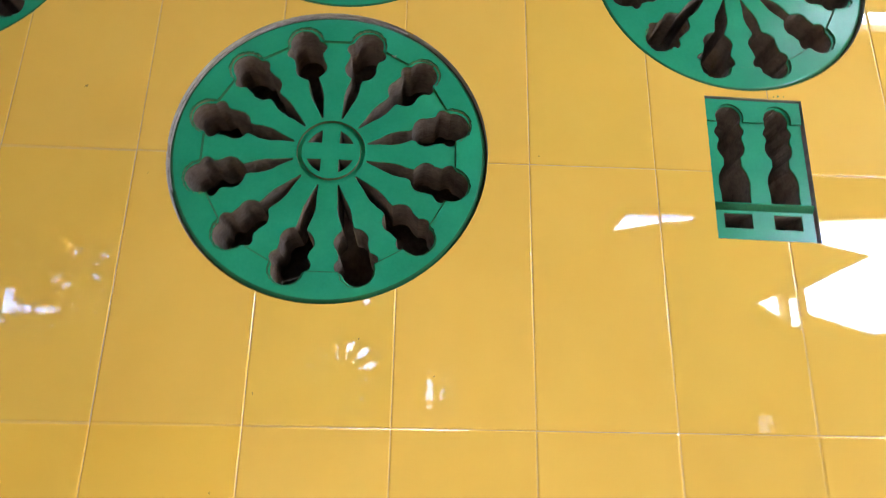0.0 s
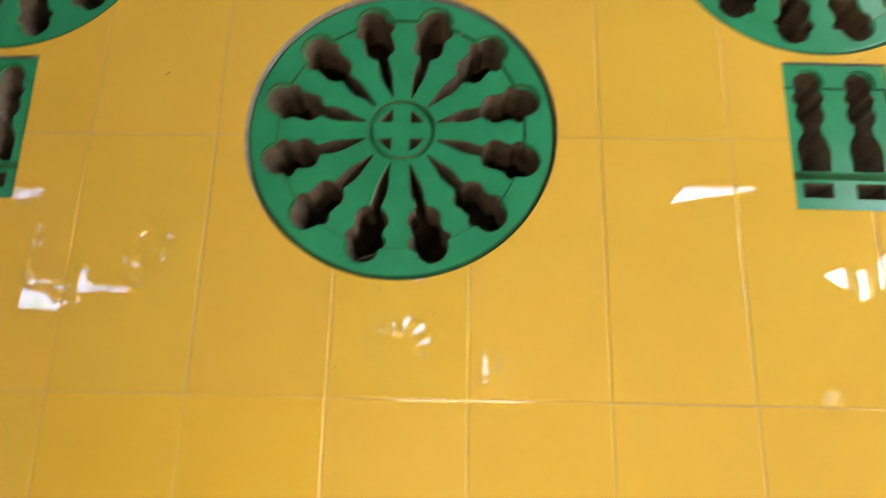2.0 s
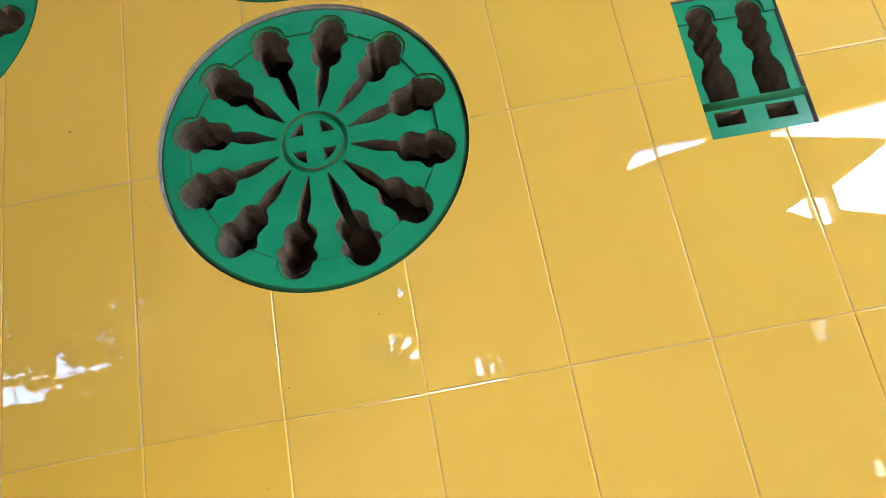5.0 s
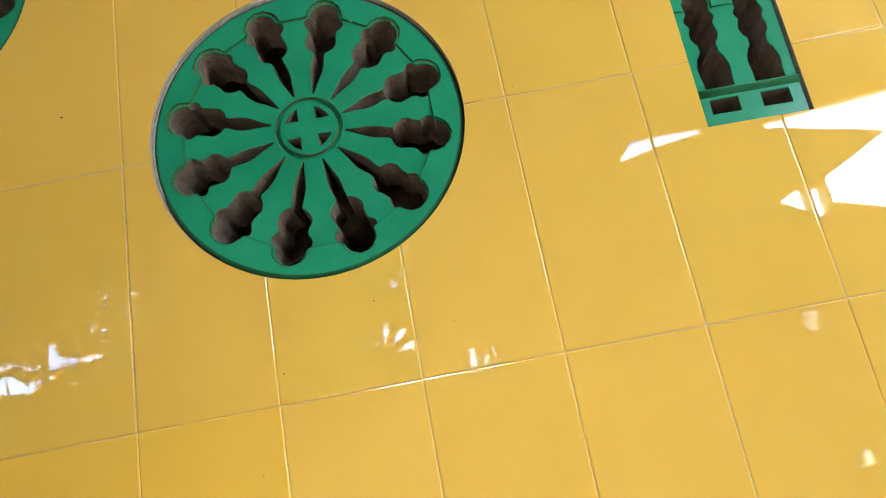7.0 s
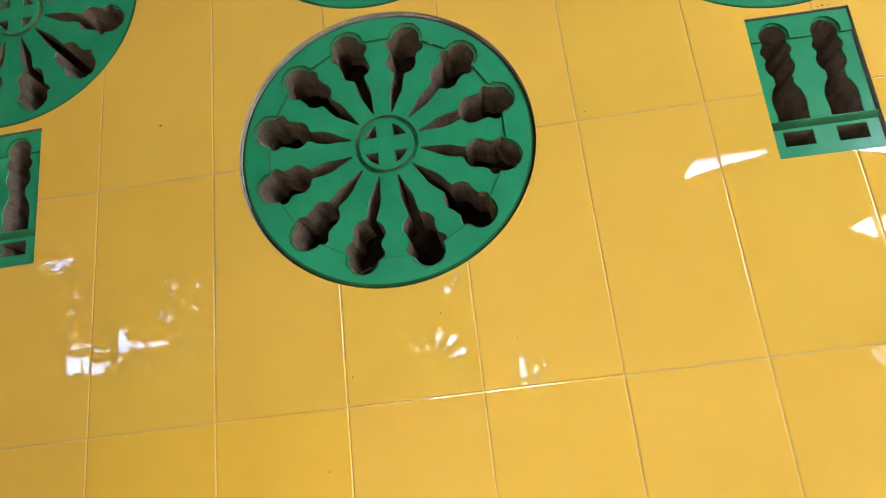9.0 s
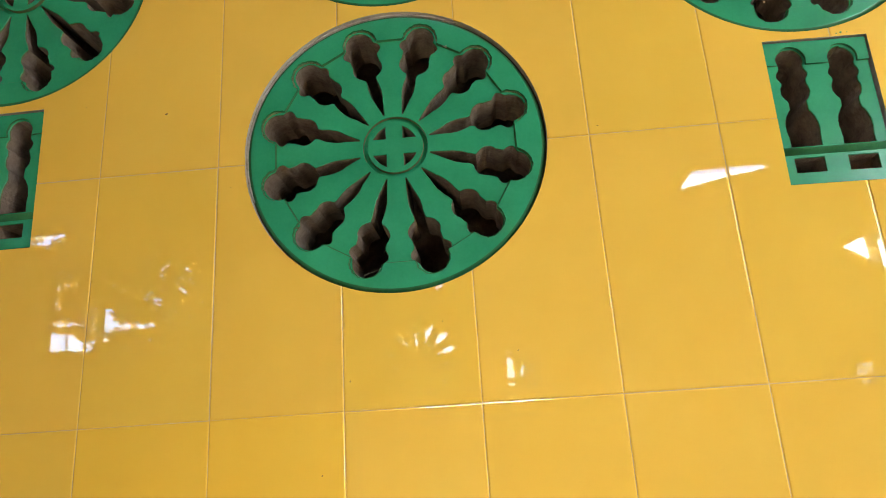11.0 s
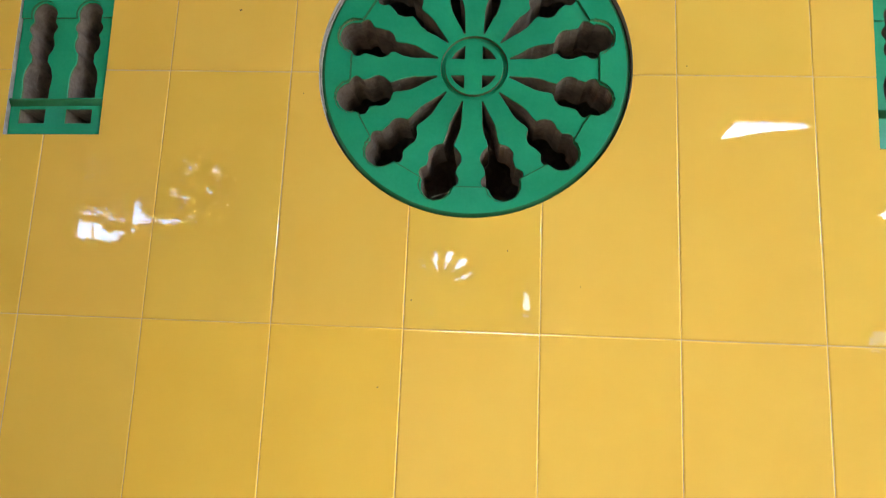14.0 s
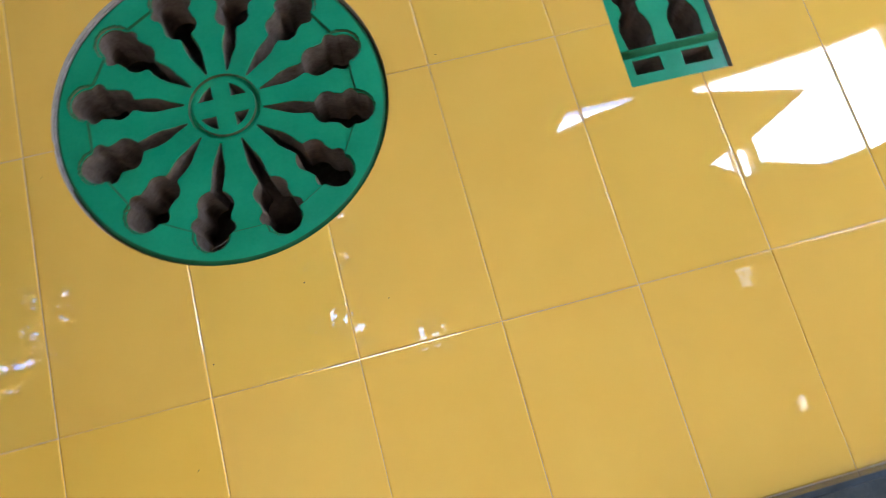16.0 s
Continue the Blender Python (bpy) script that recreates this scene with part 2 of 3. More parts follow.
def crumbled_edge(angle, rng):
    """An uneven crust of paint and filler between a petal's head and the raised rim."""
    bm = bmesh.new()
    cx, cz, rows = 0.2455 * math.cos(angle), 0.2455 * math.sin(angle), []
    for i in range(44):
        b = angle + math.radians(-86 + 172 * i / 43)
        fade = min(1, i / 5, (43 - i) / 5)
        u = Vector((math.cos(b), math.sin(b), angle)) * 5
        inner = 0.0332 + 0.0012 * noise.noise(u * 2) + rng.uniform(-0.0006, 0.0006)
        lump = 0.0012 + 0.0010 * noise.noise(u * 3) + rng.uniform(-0.0006, 0.0008)
        row = ((inner, 0.0006), (inner + 0.0012, -lump * fade), (0.0358, -lump * 1.4 * fade), (0.0384, 0.0006))
        rows.append([bm.verts.new((cx + q * math.cos(b), y, cz + q * math.sin(b))) for q, y in row])
    for p, q in zip(rows, rows[1:]):
        for k in range(3):
            bm.faces.new((p[k], p[k + 1], q[k + 1], q[k]))
    bmesh.ops.recalc_face_normals(bm, faces=bm.faces)
    return bm


def vent_rosette(seed):
    rng = random.Random(seed)
    thing = new("vent_rosette")
    petals = [petal_loop(math.radians(15 + 30 * k), rng) for k in range(12)]
    hubs = [hub_hole(k) for k in range(4)]
    holes = [(0.0012, -0.0010, 0), (0.004, -0.0016, 1), (0.009, -0.0016, 2), (0.050, -0.0022, 2), (0.112, -0.0028, 2)]
    groove = [(0.0008, -0.0006, 0), (0.0080, -0.0012, 1), (0.0085, -0.0024, 0), (0.0085, -0.0100, 0)]
    part("panel", plate(circle(0, 0, 0.298), petals + [{"loop": circle(0.0015, -0.0005, 0.0665, 72), "rings": groove}], 0.0, holes, [(0.085, 0, 2)]), [GREEN, RAGGED, CONCRETE], thing,
         "green painted cast concrete panel with twelve baluster openings")
    part("hub", plate(circle(0.0015, -0.0005, 0.0560, 72), hubs, -0.0002, holes, [(0.0008, 0.0006, 0), (0.0088, 0.0012, 1)]), [GREEN, RAGGED, CONCRETE], thing, "round green hub pierced to leave a cross")
    # bevel and inner steps have their shade painted in darker green
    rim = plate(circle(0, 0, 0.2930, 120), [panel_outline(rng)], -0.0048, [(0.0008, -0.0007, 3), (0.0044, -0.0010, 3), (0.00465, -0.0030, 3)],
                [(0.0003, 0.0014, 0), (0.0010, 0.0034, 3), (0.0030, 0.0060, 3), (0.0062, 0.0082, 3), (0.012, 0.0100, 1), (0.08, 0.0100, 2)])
    part("rim", rim, [GREEN, RAGGED, CONCRETE, SHADE_GREEN], thing)
    for k in range(8):
        part("crumbled_edge", crumbled_edge(math.radians(15 + 30 * k - 15 * (k > 6)), rng), RAGGED, thing, "crumbling worn paint round a petal head")
    return thing


def mortar_seam(thing, seed):
    """Crumbly mortar pressed into the gap between the tiles and the rosette."""
    rng = random.Random(seed)
    bm = bmesh.new()
    n, rings = 130, []
    for i in range(n):
        a = radians(62 + 138 * i / n)
        u = Vector((math.cos(a), math.sin(a), seed)) * 6
        lump = noise.noise(u) + 0.6 * noise.noise(u * 5)
        y = -0.0048 - 0.0018 * lump + rng.uniform(-0.0007, 0.0007)
        inner = 0.3012 - 0.0012 * abs(noise.noise(u * 3)) - rng.uniform(0, 0.0006)
        section = ((inner, 0.004), (inner + 0.0004, y + 0.0012), (inner + 0.0016, y), (0.3040, y + 0.0006), (0.3052, 0.004))
        rings.append([bm.verts.new((q * math.cos(a), d, q * math.sin(a))) for q, d in section])
    for a, b in zip(rings, rings[1:]):
        for k in range(4):
            bm.faces.new((a[k], a[k + 1], b[k + 1], b[k])).smooth = True
    bmesh.ops.recalc_face_normals(bm, faces=bm.faces)
    part("mortar_seam", bm, MORTAR, thing, "crumbly brown mortar along the upper rim")


# ---- ventilation block with two slots ----
SLOT = [(0.2700, 0.0270, 0.0276), (0.2380, 0.0215, 0.0318), (0.2010, 0.0300, 0.0292), (0.1200, 0.0500, 0.0322)]


def slot_loop(cx, rng):
    """A tall opening of stacked lobes with a flat foot."""
    sides = []
    for _ in range(2):
        lobes = [(m + rng.gauss(0, 0.0012), a, b + rng.gauss(0, 0.0008)) for m, a, b in SLOT]
        side = []
        for i in range(56):
            z = 0.2965 - (0.2965 - 0.0775) * (i / 55) ** 1.15
            waist = 0.0190 if 0.1 < z < 0.20 else 0.0252 if 0.20 <= z < 0.272 else 0.0
            foot = 0.0308 if z < 0.116 else 0.0
            side.append((z, max(lobe_width(lobes, z), waist, foot, 0.003) + rng.uniform(-0.0004, 0.0004)))
        sides.append(side)
    down = [(cx - w, z) for z, w in sides[0]]
    up = [(cx + w, z) for z, w in sides[1]]
    return down + up[::-1]


def rim_loop(w, h):
    """The raised top border of the block, notched round the heads of the slots."""
    pts = [(w - 0.001, 0.2600), (w - 0.001, h - 0.001), (0.001, h - 0.001), (0.001, 0.2600)]
    for cx in (0.0508, 0.1525):
        for i in range(15):
            b = math.radians(200 - 220 * i / 14)
            pts.append((cx + 0.0305 * math.cos(b), 0.2695 + 0.0305 * math.sin(b)))
    return pts


def vent_block(seed):
    rng = random.Random(seed)
    w, h = 0.2055, 0.311
    thing = new("vent_block")
    holes = [(0.0012, -0.0010, 0), (0.004, -0.0016, 1), (0.009, -0.0016, 2), (0.050, -0.0022, 2), (0.112, -0.0028, 2)]
    slots = [slot_loop(0.0500, rng), slot_loop(0.1517, rng), rect(0.0205, 0.024, 0.0785, 0.056), rect(0.1225, 0.024, 0.1805, 0.056)]
    part("panel", plate(rect(0.001, 0.001, w - 0.001, h - 0.001), slots, 0.0, holes, [(0.085, 0, 2)]), [GREEN, RAGGED, CONCRETE], thing, "green painted cast concrete panel with two wavy slots")
    # the border's edge is shaded by colour, in the darker green
    top = plate(rim_loop(w, h), [], -0.0050, [], [(0.0010, 0.0004, 1), (0.0056, 0.0004, 1)])
    part("rim", top, [GREEN, SHADE_GREEN], thing)
    # a ridge with a blunt top and a long slope below it
    bm = bmesh.new()
    section = [(0.003, 0.0770), (-0.0068, 0.0762), (-0.0082, 0.0738), (-0.0070, 0.0715), (-0.0008, 0.0612), (0.003, 0.0605)]
    ends = [[bm.verts.new((x, y + rng.uniform(-0.0004, 0.0004), z + rng.uniform(-0.0005, 0.0005) + 0.0015 * x / w)) for y, z in section] for x in (0.0012, 0.05, 0.10, 0.15, w - 0.0012)]
    for a, b in zip(ends, ends[1:]):
        for k in range(len(section)):
            f = bm.faces.new((a[k - 1], a[k], b[k], b[k - 1]))
            # the slope's shade is painted on with the darker green
            f.smooth, f.material_index = True, int(k in (3, 4))
    bm.faces.new(ends[0]), bm.faces.new(ends[-1][::-1])
    bmesh.ops.recalc_face_normals(bm, faces=bm.faces)
    part("ridge", bm, [GREEN, SHADE_GREEN], thing, "sloping green ridge with shade painted on its underside")
    return thing


# ---- tiled wall ----
TILE_W, TILE_H, ROW = 0.25, 0.50, 1.47
BASE = ROW - 0.387
LEFT, RIGHT, BACK, TOP = -4.0, 6.0, -3.6, 3.6
ROSETTES = [(0.3614, 1.9884), (1.206, 2.461), (-0.484, 2.464), (0.364, 2.619)]
TURNS = [0.0, -2.5, 0.0, 0.0]
BLOCKS = [(1.1120, 1.8335, 1.0), (-0.5855, 1.8330, -0.8)]
BLOCK_SIZE = 0.974
CUT_R = 0.3070


def tilted(x, z, a):
    """The opening for a block that leans by a degrees."""
    c, s = math.cos(radians(a)), math.sin(radians(a))
    return [(x + u * c + v * s, z + v * c - u * s) for u, v in rect(-0.0016, -0.0034, 0.2018, 0.3055)]


wall_north = tagged(new("wall_north"), "yellow glazed tile wall with green vents", "wall", kind="structure")
sawn = [(0.016, 0.0, 3), (0.11, 0, 2)]
holes = [circle(x, z, CUT_R) for x, z in ROSETTES] + [{"loop": tilted(x, z, a), "rings": sawn} for x, z, a in BLOCKS]
bed = plate(rect(LEFT, 0, RIGHT, TOP), holes, 0.0012, [(0.016, 0.0, 1), (0.11, 0, 2)], [(0.11, 0, 0)])
part("tile_bed", bed, [GROUT, BISQUE, CONCRETE, MORTAR], wall_north)

for i, (x, z) in enumerate(ROSETTES):
    ob = vent_rosette(11 + i)
    mortar_seam(ob, 71 + i)
    ob.matrix_world = pose(x + 0.0002, 0.0105, z - 0.0008, 0, TURNS[i], 0) @ Matrix.Scale(1.006, 4)
    tagged(ob, "round green painted concrete vent rosette with twelve petal openings", "ventilation block", "vents in the tiled wall")
for i, (x, z, a) in enumerate(BLOCKS):
    ob = vent_block(31 + i)
    ob.matrix_world = pose(x - 0.0022 * a, 0.0065, z - 0.0015, 0, a, 0) @ Matrix.Scale(BLOCK_SIZE, 4)
    tagged(ob, "rectangular green painted concrete vent block with two wavy slots", "ventilation block", "vents in the tiled wall")

# flakes of paint gone from the rim of the middle rosette
for x, z, r, turn in ((0.4805, 2.2045, 0.0085, 14), (0.252, 2.2745, 0.0070, -24)):
    bm = bmesh.new()
    bmesh.ops.create_icosphere(bm, subdivisions=2, radius=1.0, matrix=Matrix.LocRotScale((x, 0.0068, z), Euler((0, radians(turn), 0)), (r, 0.0012, r * 0.42)))
    for v in bm.verts:
        v.co += Vector((noise.noise(v.co * 300), 0, noise.noise(v.co * 270))) * 0.0018
    tagged(new("paint_chip", mesh_from("paint_chip", bm, [CHIP])), "pale bare flake where green paint has come off", "paint chip", "flakes on the rosette")

# a dry straw lying across the foot of one petal opening
bm = bmesh.new()
a, b = Vector((0.2885, 0.022, 1.7248)), Vector((0.3230, 0.016, 1.7350))
side = (b - a).normalized().orthogonal()
rings = []
for k in range(5):
    c = a.lerp(b, k / 4) + Vector((0, 0, 0.0006 * math.sin(k * 1.9)))
    rings.append([bm.verts.new(c + Matrix.Rotation(q * math.pi / 3, 3, b - a) @ side * 0.00045) for q in range(6)])
for p, q in zip(rings, rings[1:]):
    for k in range(6):
        bm.faces.new((p[k - 1], p[k], q[k], q[k - 1])).smooth = True
bm.faces.new(rings[0]), bm.faces.new(rings[-1][::-1])
tagged(new("straw", mesh_from("straw", bm, [CHIP])), "thin pale dry straw caught in a vent opening", "straw")

# closed dark space behind the vents
bm = bmesh.new()
box(bm, LEFT, 0.36, 0, RIGHT, 0.46, TOP)
tagged(new("wall_behind", mesh_from("wall_behind", bm, [CONCRETE])), "raw concrete wall in the dark space behind", "wall", kind="structure")

# dado below the tiles, with a projecting stone cap
bm = bmesh.new()
box(bm, LEFT, -0.030, 0, RIGHT, 0.0040, BASE - 0.034)
tagged(new("dado", mesh_from("dado", bm, [DADO])), "dark grey tiled dado below the yellow tiles", "wall", kind="structure")
bm = bmesh.new()
box(bm, LEFT, -0.050, BASE - 0.034, RIGHT, -0.0002, BASE + 0.001, 0.009)
tagged(new("trim", mesh_from("trim", bm, [STONE])), "dark polished stone ledge capping the dado", "ledge", kind="structure")


# ---- the room behind the camera ----
def on_south(name, loop_list, y, t, mats):
    return mesh_from(name, plate(rect(LEFT, 0, RIGHT, TOP), loop_list, y, [(t, 0, 0)], [(t, 0, 0)]), mats)


# gaps to the sky, and by how much each widens towards the outside
GAPS = [([(2.10, 3.122), (2.42, 3.176), (2.79, 3.220), (2.80, 3.247), (2.42, 3.260), (2.22, 3.254)], 0.05),
        ([(3.12, 3.150), (3.225, 3.140), (3.225, 3.165), (3.12, 3.168)], 0.004),
        ([(3.19, 2.545), (3.415, 2.40), (3.412, 2.64)], 0.006),
        ([(3.44, 2.37), (3.558, 2.38), (3.568, 2.61), (3.44, 2.61)], 0.010),
        ([(3.600, 2.465), (4.10, 2.31), (4.55, 2.37), (5.05, 2.46), (5.05, 3.38), (4.43, 3.29), (3.38, 3.215), (3.26, 3.200), (3.27, 3.155), (3.39, 3.130), (4.19, 2.95), (3.600, 2.66)], 0.012)]
WINDOW = (-2.960, 2.135, -1.62, 2.96)
FANLIGHT = (-3.30, 3.02, -2.80, 3.23)
PEEPS = [(3.075, 1.555, 3.255, 1.705), (3.125, 0.59, 3.295, 0.71)]
FAR_ROSETTES = [(0.02, 1.955), (0.12, 2.72)]
FAR_BLOCK = (0.625, 1.69)
# added opening at the floor, unseen, that lets fill light in
FILL_VENT = (-0.85, 0.03, 0.05, 0.34)
# added doorway, clear of the reflections, for fill light only
FILL_DOOR = (4.75, 0.02, 5.85, 2.15)
far = [{"loop": shifted(loop, wide), "rings": [(0.105, -wide, 0), (0.12, -wide, 0)]} for loop, wide in GAPS] + [rect(*FILL_DOOR), rect(*FILL_VENT), rect(*WINDOW), rect(*FANLIGHT)] + [rect(*p) for p in PEEPS] + [circle(x, z, CUT_R, 48) for x, z in FAR_ROSETTES] + [rect(FAR_BLOCK[0] - 0.003, FAR_BLOCK[1] - 0.003, FAR_BLOCK[0] + 0.236, FAR_BLOCK[1] + 0.312)]
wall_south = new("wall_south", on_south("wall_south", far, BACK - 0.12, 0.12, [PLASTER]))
tagged(wall_south, "ochre plastered wall with window, gaps to daylight and two added openings", "wall", kind="structure")
for i, (x, z) in enumerate(FAR_ROSETTES):
    ob = vent_rosette(51 + i)
    ob.matrix_world = pose(x, BACK, z, 0, 0, 180)
    tagged(ob, "round green concrete vent rosette with daylight behind", "ventilation block", "vents in the plastered wall")
ob = vent_block(61)
ob.matrix_world = pose(FAR_BLOCK[0] + 0.202, BACK, FAR_BLOCK[1], 0, 0, 180)
tagged(ob, "rectangular green concrete vent block with daylight behind", "ventilation block", "vents in the plastered wall")

for name, x0, x1 in (("wall_west", LEFT - 0.12, LEFT), ("wall_east", RIGHT, RIGHT + 0.12)):
    bm = bmesh.new()
    box(bm, x0, BACK - 0.12, 0, x1, 0.80, TOP)
    tagged(new(name, mesh_from(name, bm, [PLASTER])), "plain ochre plastered end wall", "wall", kind="structure")
bm = bmesh.new()
box(bm, LEFT - 0.12, BACK - 0.12, -0.12, RIGHT + 0.12, 0.80, 0)
tagged(new("floor", mesh_from("floor", bm, [FLOOR])), "unseen beige tiled floor, toned to bounce light", "floor", kind="structure")

# ceiling with a roof slit and an added hatch for fill light
SLIT = rect(2.45, -1.67, 4.30, -1.52)
FILL_HATCH = rect(0.13, -1.00, 0.87, -0.70)
bm = plate(rect(LEFT - 0.12, BACK - 0.12, RIGHT + 0.12, 0.80), [SLIT, FILL_HATCH], 0.0, [(0.06, 0, 0)], [(0.06, 0, 0)])
for v in bm.verts:
    v.co = Vector((v.co.x, v.co.z, TOP + v.co.y))
bmesh.ops.recalc_face_normals(bm, faces=bm.faces)
tagged(new("ceiling", mesh_from("ceiling", bm, [CEILING])), "brown wooden ceiling boards with a roof slit and an added hatch", "ceiling", kind="structure")


def window(name, x0, z0, x1, z1, bars, label):
    thing = tagged(new(name), label, "window", kind="structure")
    y0, y1, w = BACK - 0.09, BACK - 0.04, 0.035
    bm = bmesh.new()
    for b in ((x0, z0, x1, z0 + w), (x0, z1 - w, x1, z1), (x0, z0 + w, x0 + w, z1 - w), (x1 - w, z0 + w, x1, z1 - w)):
        box(bm, b[0], y0, b[1], b[2], y1, b[3])
    part("window_frame", bm, WOOD, thing)
    for x in bars:
        bm = bmesh.new()
        box(bm, x - 0.02, y0 + 0.005, z0 + w, x + 0.02, y1 - 0.005, z1 - w)
        part("mullion", bm, WOOD, thing)


window("window_1", *WINDOW, (-2.49,), "brown wooden window with one mullion and trees outside")
window("window_2", *FANLIGHT, (), "small brown wooden fanlight below the ceiling")

# ---- outside ----
bm = bmesh.new()
bmesh.ops.create_grid(bm, x_segments=8, y_segments=8, size=600)
ground = new("ground", mesh_from("ground", bm, [EARTH]))
ground.location.z = -0.14
tagged(ground, "dry sandy earth outside", "ground", kind="structure")


def tree(x, y, height, spread, seed, count):
    rng = random.Random(seed)
    thing = tagged(new("tree"), "broad leafy tree standing outside the window", "tree", "trees outside")
    thing.location = (x, y, -0.14)
    bm = bmesh.new()

    def limb(a, b, r0, r1):
        d = (b - a).normalized()
        s = d.orthogonal().normalized()
        q = d.cross(s)
        rings = []
        for c, r in ((a, r0), ((a + b) / 2 + s * r0 * 0.4, (r0 + r1) / 2), (b, r1)):
            rings.append([bm.verts.new(c + (s * math.cos(k * math.pi / 4) + q * math.sin(k * math.pi / 4)) * r) for k in range(8)])
        for p, n in zip(rings, rings[1:]):
            for k in range(8):
                bm.faces.new((p[k - 1], p[k], n[k], n[k - 1])).smooth = True

    fork = Vector((0, 0, height * 0.42))
    limb(Vector((0, 0, 0)), fork, 0.16, 0.10)
    tips = []
    for k in range(20):
        a = k * 2.4 + rng.random()
        tip = Vector((math.cos(a) * spread * rng.uniform(0.35, 0.9), math.sin(a) * spread * rng.uniform(0.35, 0.9), height * rng.uniform(0.55, 0.98)))
        limb(fork, tip, 0.06, 0.015)
        tips.append(tip)
    part("trunk", bm, BARK, thing)
    verts, faces = [], []
    for _ in range(count):
        t = rng.choice(tips)
        c = t.lerp(fork, rng.random() * 0.35) + Vector((rng.gauss(0, 0.26), rng.gauss(0, 0.26), rng.gauss(0, 0.20)))
        q = Euler((rng.uniform(-1, 1), rng.uniform(-1, 1), rng.uniform(0, 6.28))).to_matrix()
        s = rng.uniform(0.036, 0.072)
        i = len(verts)
        verts += [c + q @ Vector(v) * s for v in ((0, -1, 0), (0.45, 0, 0.12), (0, 1.1, 0), (-0.45, 0, 0.12))]
        faces += [(i, i + 1, i + 2), (i, i + 2, i + 3)]
    me = bpy.data.meshes.new("crown")
    me.from_pydata(verts, [], faces)
    me.materials.append(LEAF)
    crown = new("crown", me)
    crown.parent = thing
    crown["kind"] = "stuff"


tree(-8.8, -9.6, 7.5, 1.4, 4, 9000)
tree(-3.1, -9.8, 6.6, 1.0, 5, 8000)


def greenery(name, label, category, kind, seed, count, spot):
    """Leafy growth with no visible wood; spot gives the place of a leaf."""
    rng = random.Random(seed)
    verts, faces = [], []
    for _ in range(count):
        c = Vector(spot(rng))
        q = Euler((rng.uniform(-1.2, 1.2), rng.uniform(-1.2, 1.2), rng.uniform(0, 6.28))).to_matrix()
        size = rng.uniform(0.035, 0.065)
        i = len(verts)
        verts += [c + q @ Vector(v) * size for v in ((0, -0.2, -1), (0.5, 0, 0), (0, 0.1, 1.1), (-0.5, 0, 0))]
        faces += [(i, i + 1, i + 2), (i, i + 2, i + 3)]
    me = bpy.data.meshes.new(name)
    me.from_pydata(verts, [], faces)
    me.materials.append(LEAF)
    tagged(new(name, me), label, category, kind=kind)


# hedge added to block the sky; openings set by which vent holes look bright
HEDGE_GAPS = [(-0.01, 2.31, 0.24, 0.17), (0.73, 1.92, 0.13, 0.16), (0.08, 2.87, 0.06, 0.05), (-0.52, 2.42, 0.05, 0.05), (1.16, 2.0, 0.02, 0.2)]


def hedge_spot(rng):
    """A place in the added hedge, open only where sky should show through vents."""
    while True:
        x, y, z = rng.uniform(-1.3, 1.5), -5.3 + rng.gauss(0, 0.08), rng.uniform(-0.1, 3.4)
        if all(((x - gx) / rx) ** 2 + ((z - gz) / rz) ** 2 > 1 for gx, gz, rx, rz in HEDGE_GAPS):
            return x, y, z


greenery("hedge", "tall dense dark green hedge added outside to hide sky behind the vents", "hedge", "stuff", 8, 21000, hedge_spot)

# bush added outside, unseen, to dim the sky in the two small openings
greenery("bush", "loose green bush added outside to dim two small openings", "bush", "stuff", 12, 430,
         lambda rng: (rng.uniform(3.25, 4.25), -4.6 + rng.gauss(0, 0.06), rng.uniform(-0.1, 2.0)))

# a shrub close outside the window; openings in its leaves: x, z, half width, half height, share of leaves left
SHRUB_Y = BACK - 0.26
SHRUB_GAPS = [(-2.800, 2.260, 0.165, 0.070, 0.0), (-2.880, 2.335, 0.06, 0.030, 0.05), (-2.605, 2.222, 0.12, 0.046, 0.02), (-2.755, 2.422, 0.13, 0.038, 0.22), (-2.585, 2.357, 0.08, 0.024, 0.25),
              (-2.418, 2.412, 0.072, 0.100, 0.0), (-2.435, 2.267, 0.065, 0.028, 0.05), (-2.305, 2.352, 0.085, 0.050, 0.22), (-2.125, 2.350, 0.120, 0.028, 0.12),
              (-2.425, 2.177, 0.035, 0.014, 0.1), (-2.275, 2.192, 0.045, 0.013, 0.2), (-2.165, 2.182, 0.040, 0.012, 0.2), (-2.005, 2.527, 0.050, 0.032, 0.15),
              (-1.985, 2.792, 0.040, 0.032, 0.2), (-1.765, 2.782, 0.045, 0.032, 0.25), (-2.835, 2.712, 0.045, 0.032, 0.25), (-2.825, 2.832, 0.050, 0.022, 0.25),
              (-2.725, 2.672, 0.045, 0.012, 0.25), (-2.075, 2.592, 0.035, 0.032, 0.2), (-1.795, 2.602, 0.045, 0.022, 0.25),
              (-2.890, 2.510, 0.045, 0.028, 0.05), (-2.890, 2.590, 0.035, 0.024, 0.2), (-3.070, 3.125, 0.190, 0.034, 0.0), (-2.990, 3.145, 0.140, 0.026, 0.0),
              (-3.040, 3.085, 0.080, 0.030, 0.0), (-2.870, 3.160, 0.030, 0.014, 0.1)]


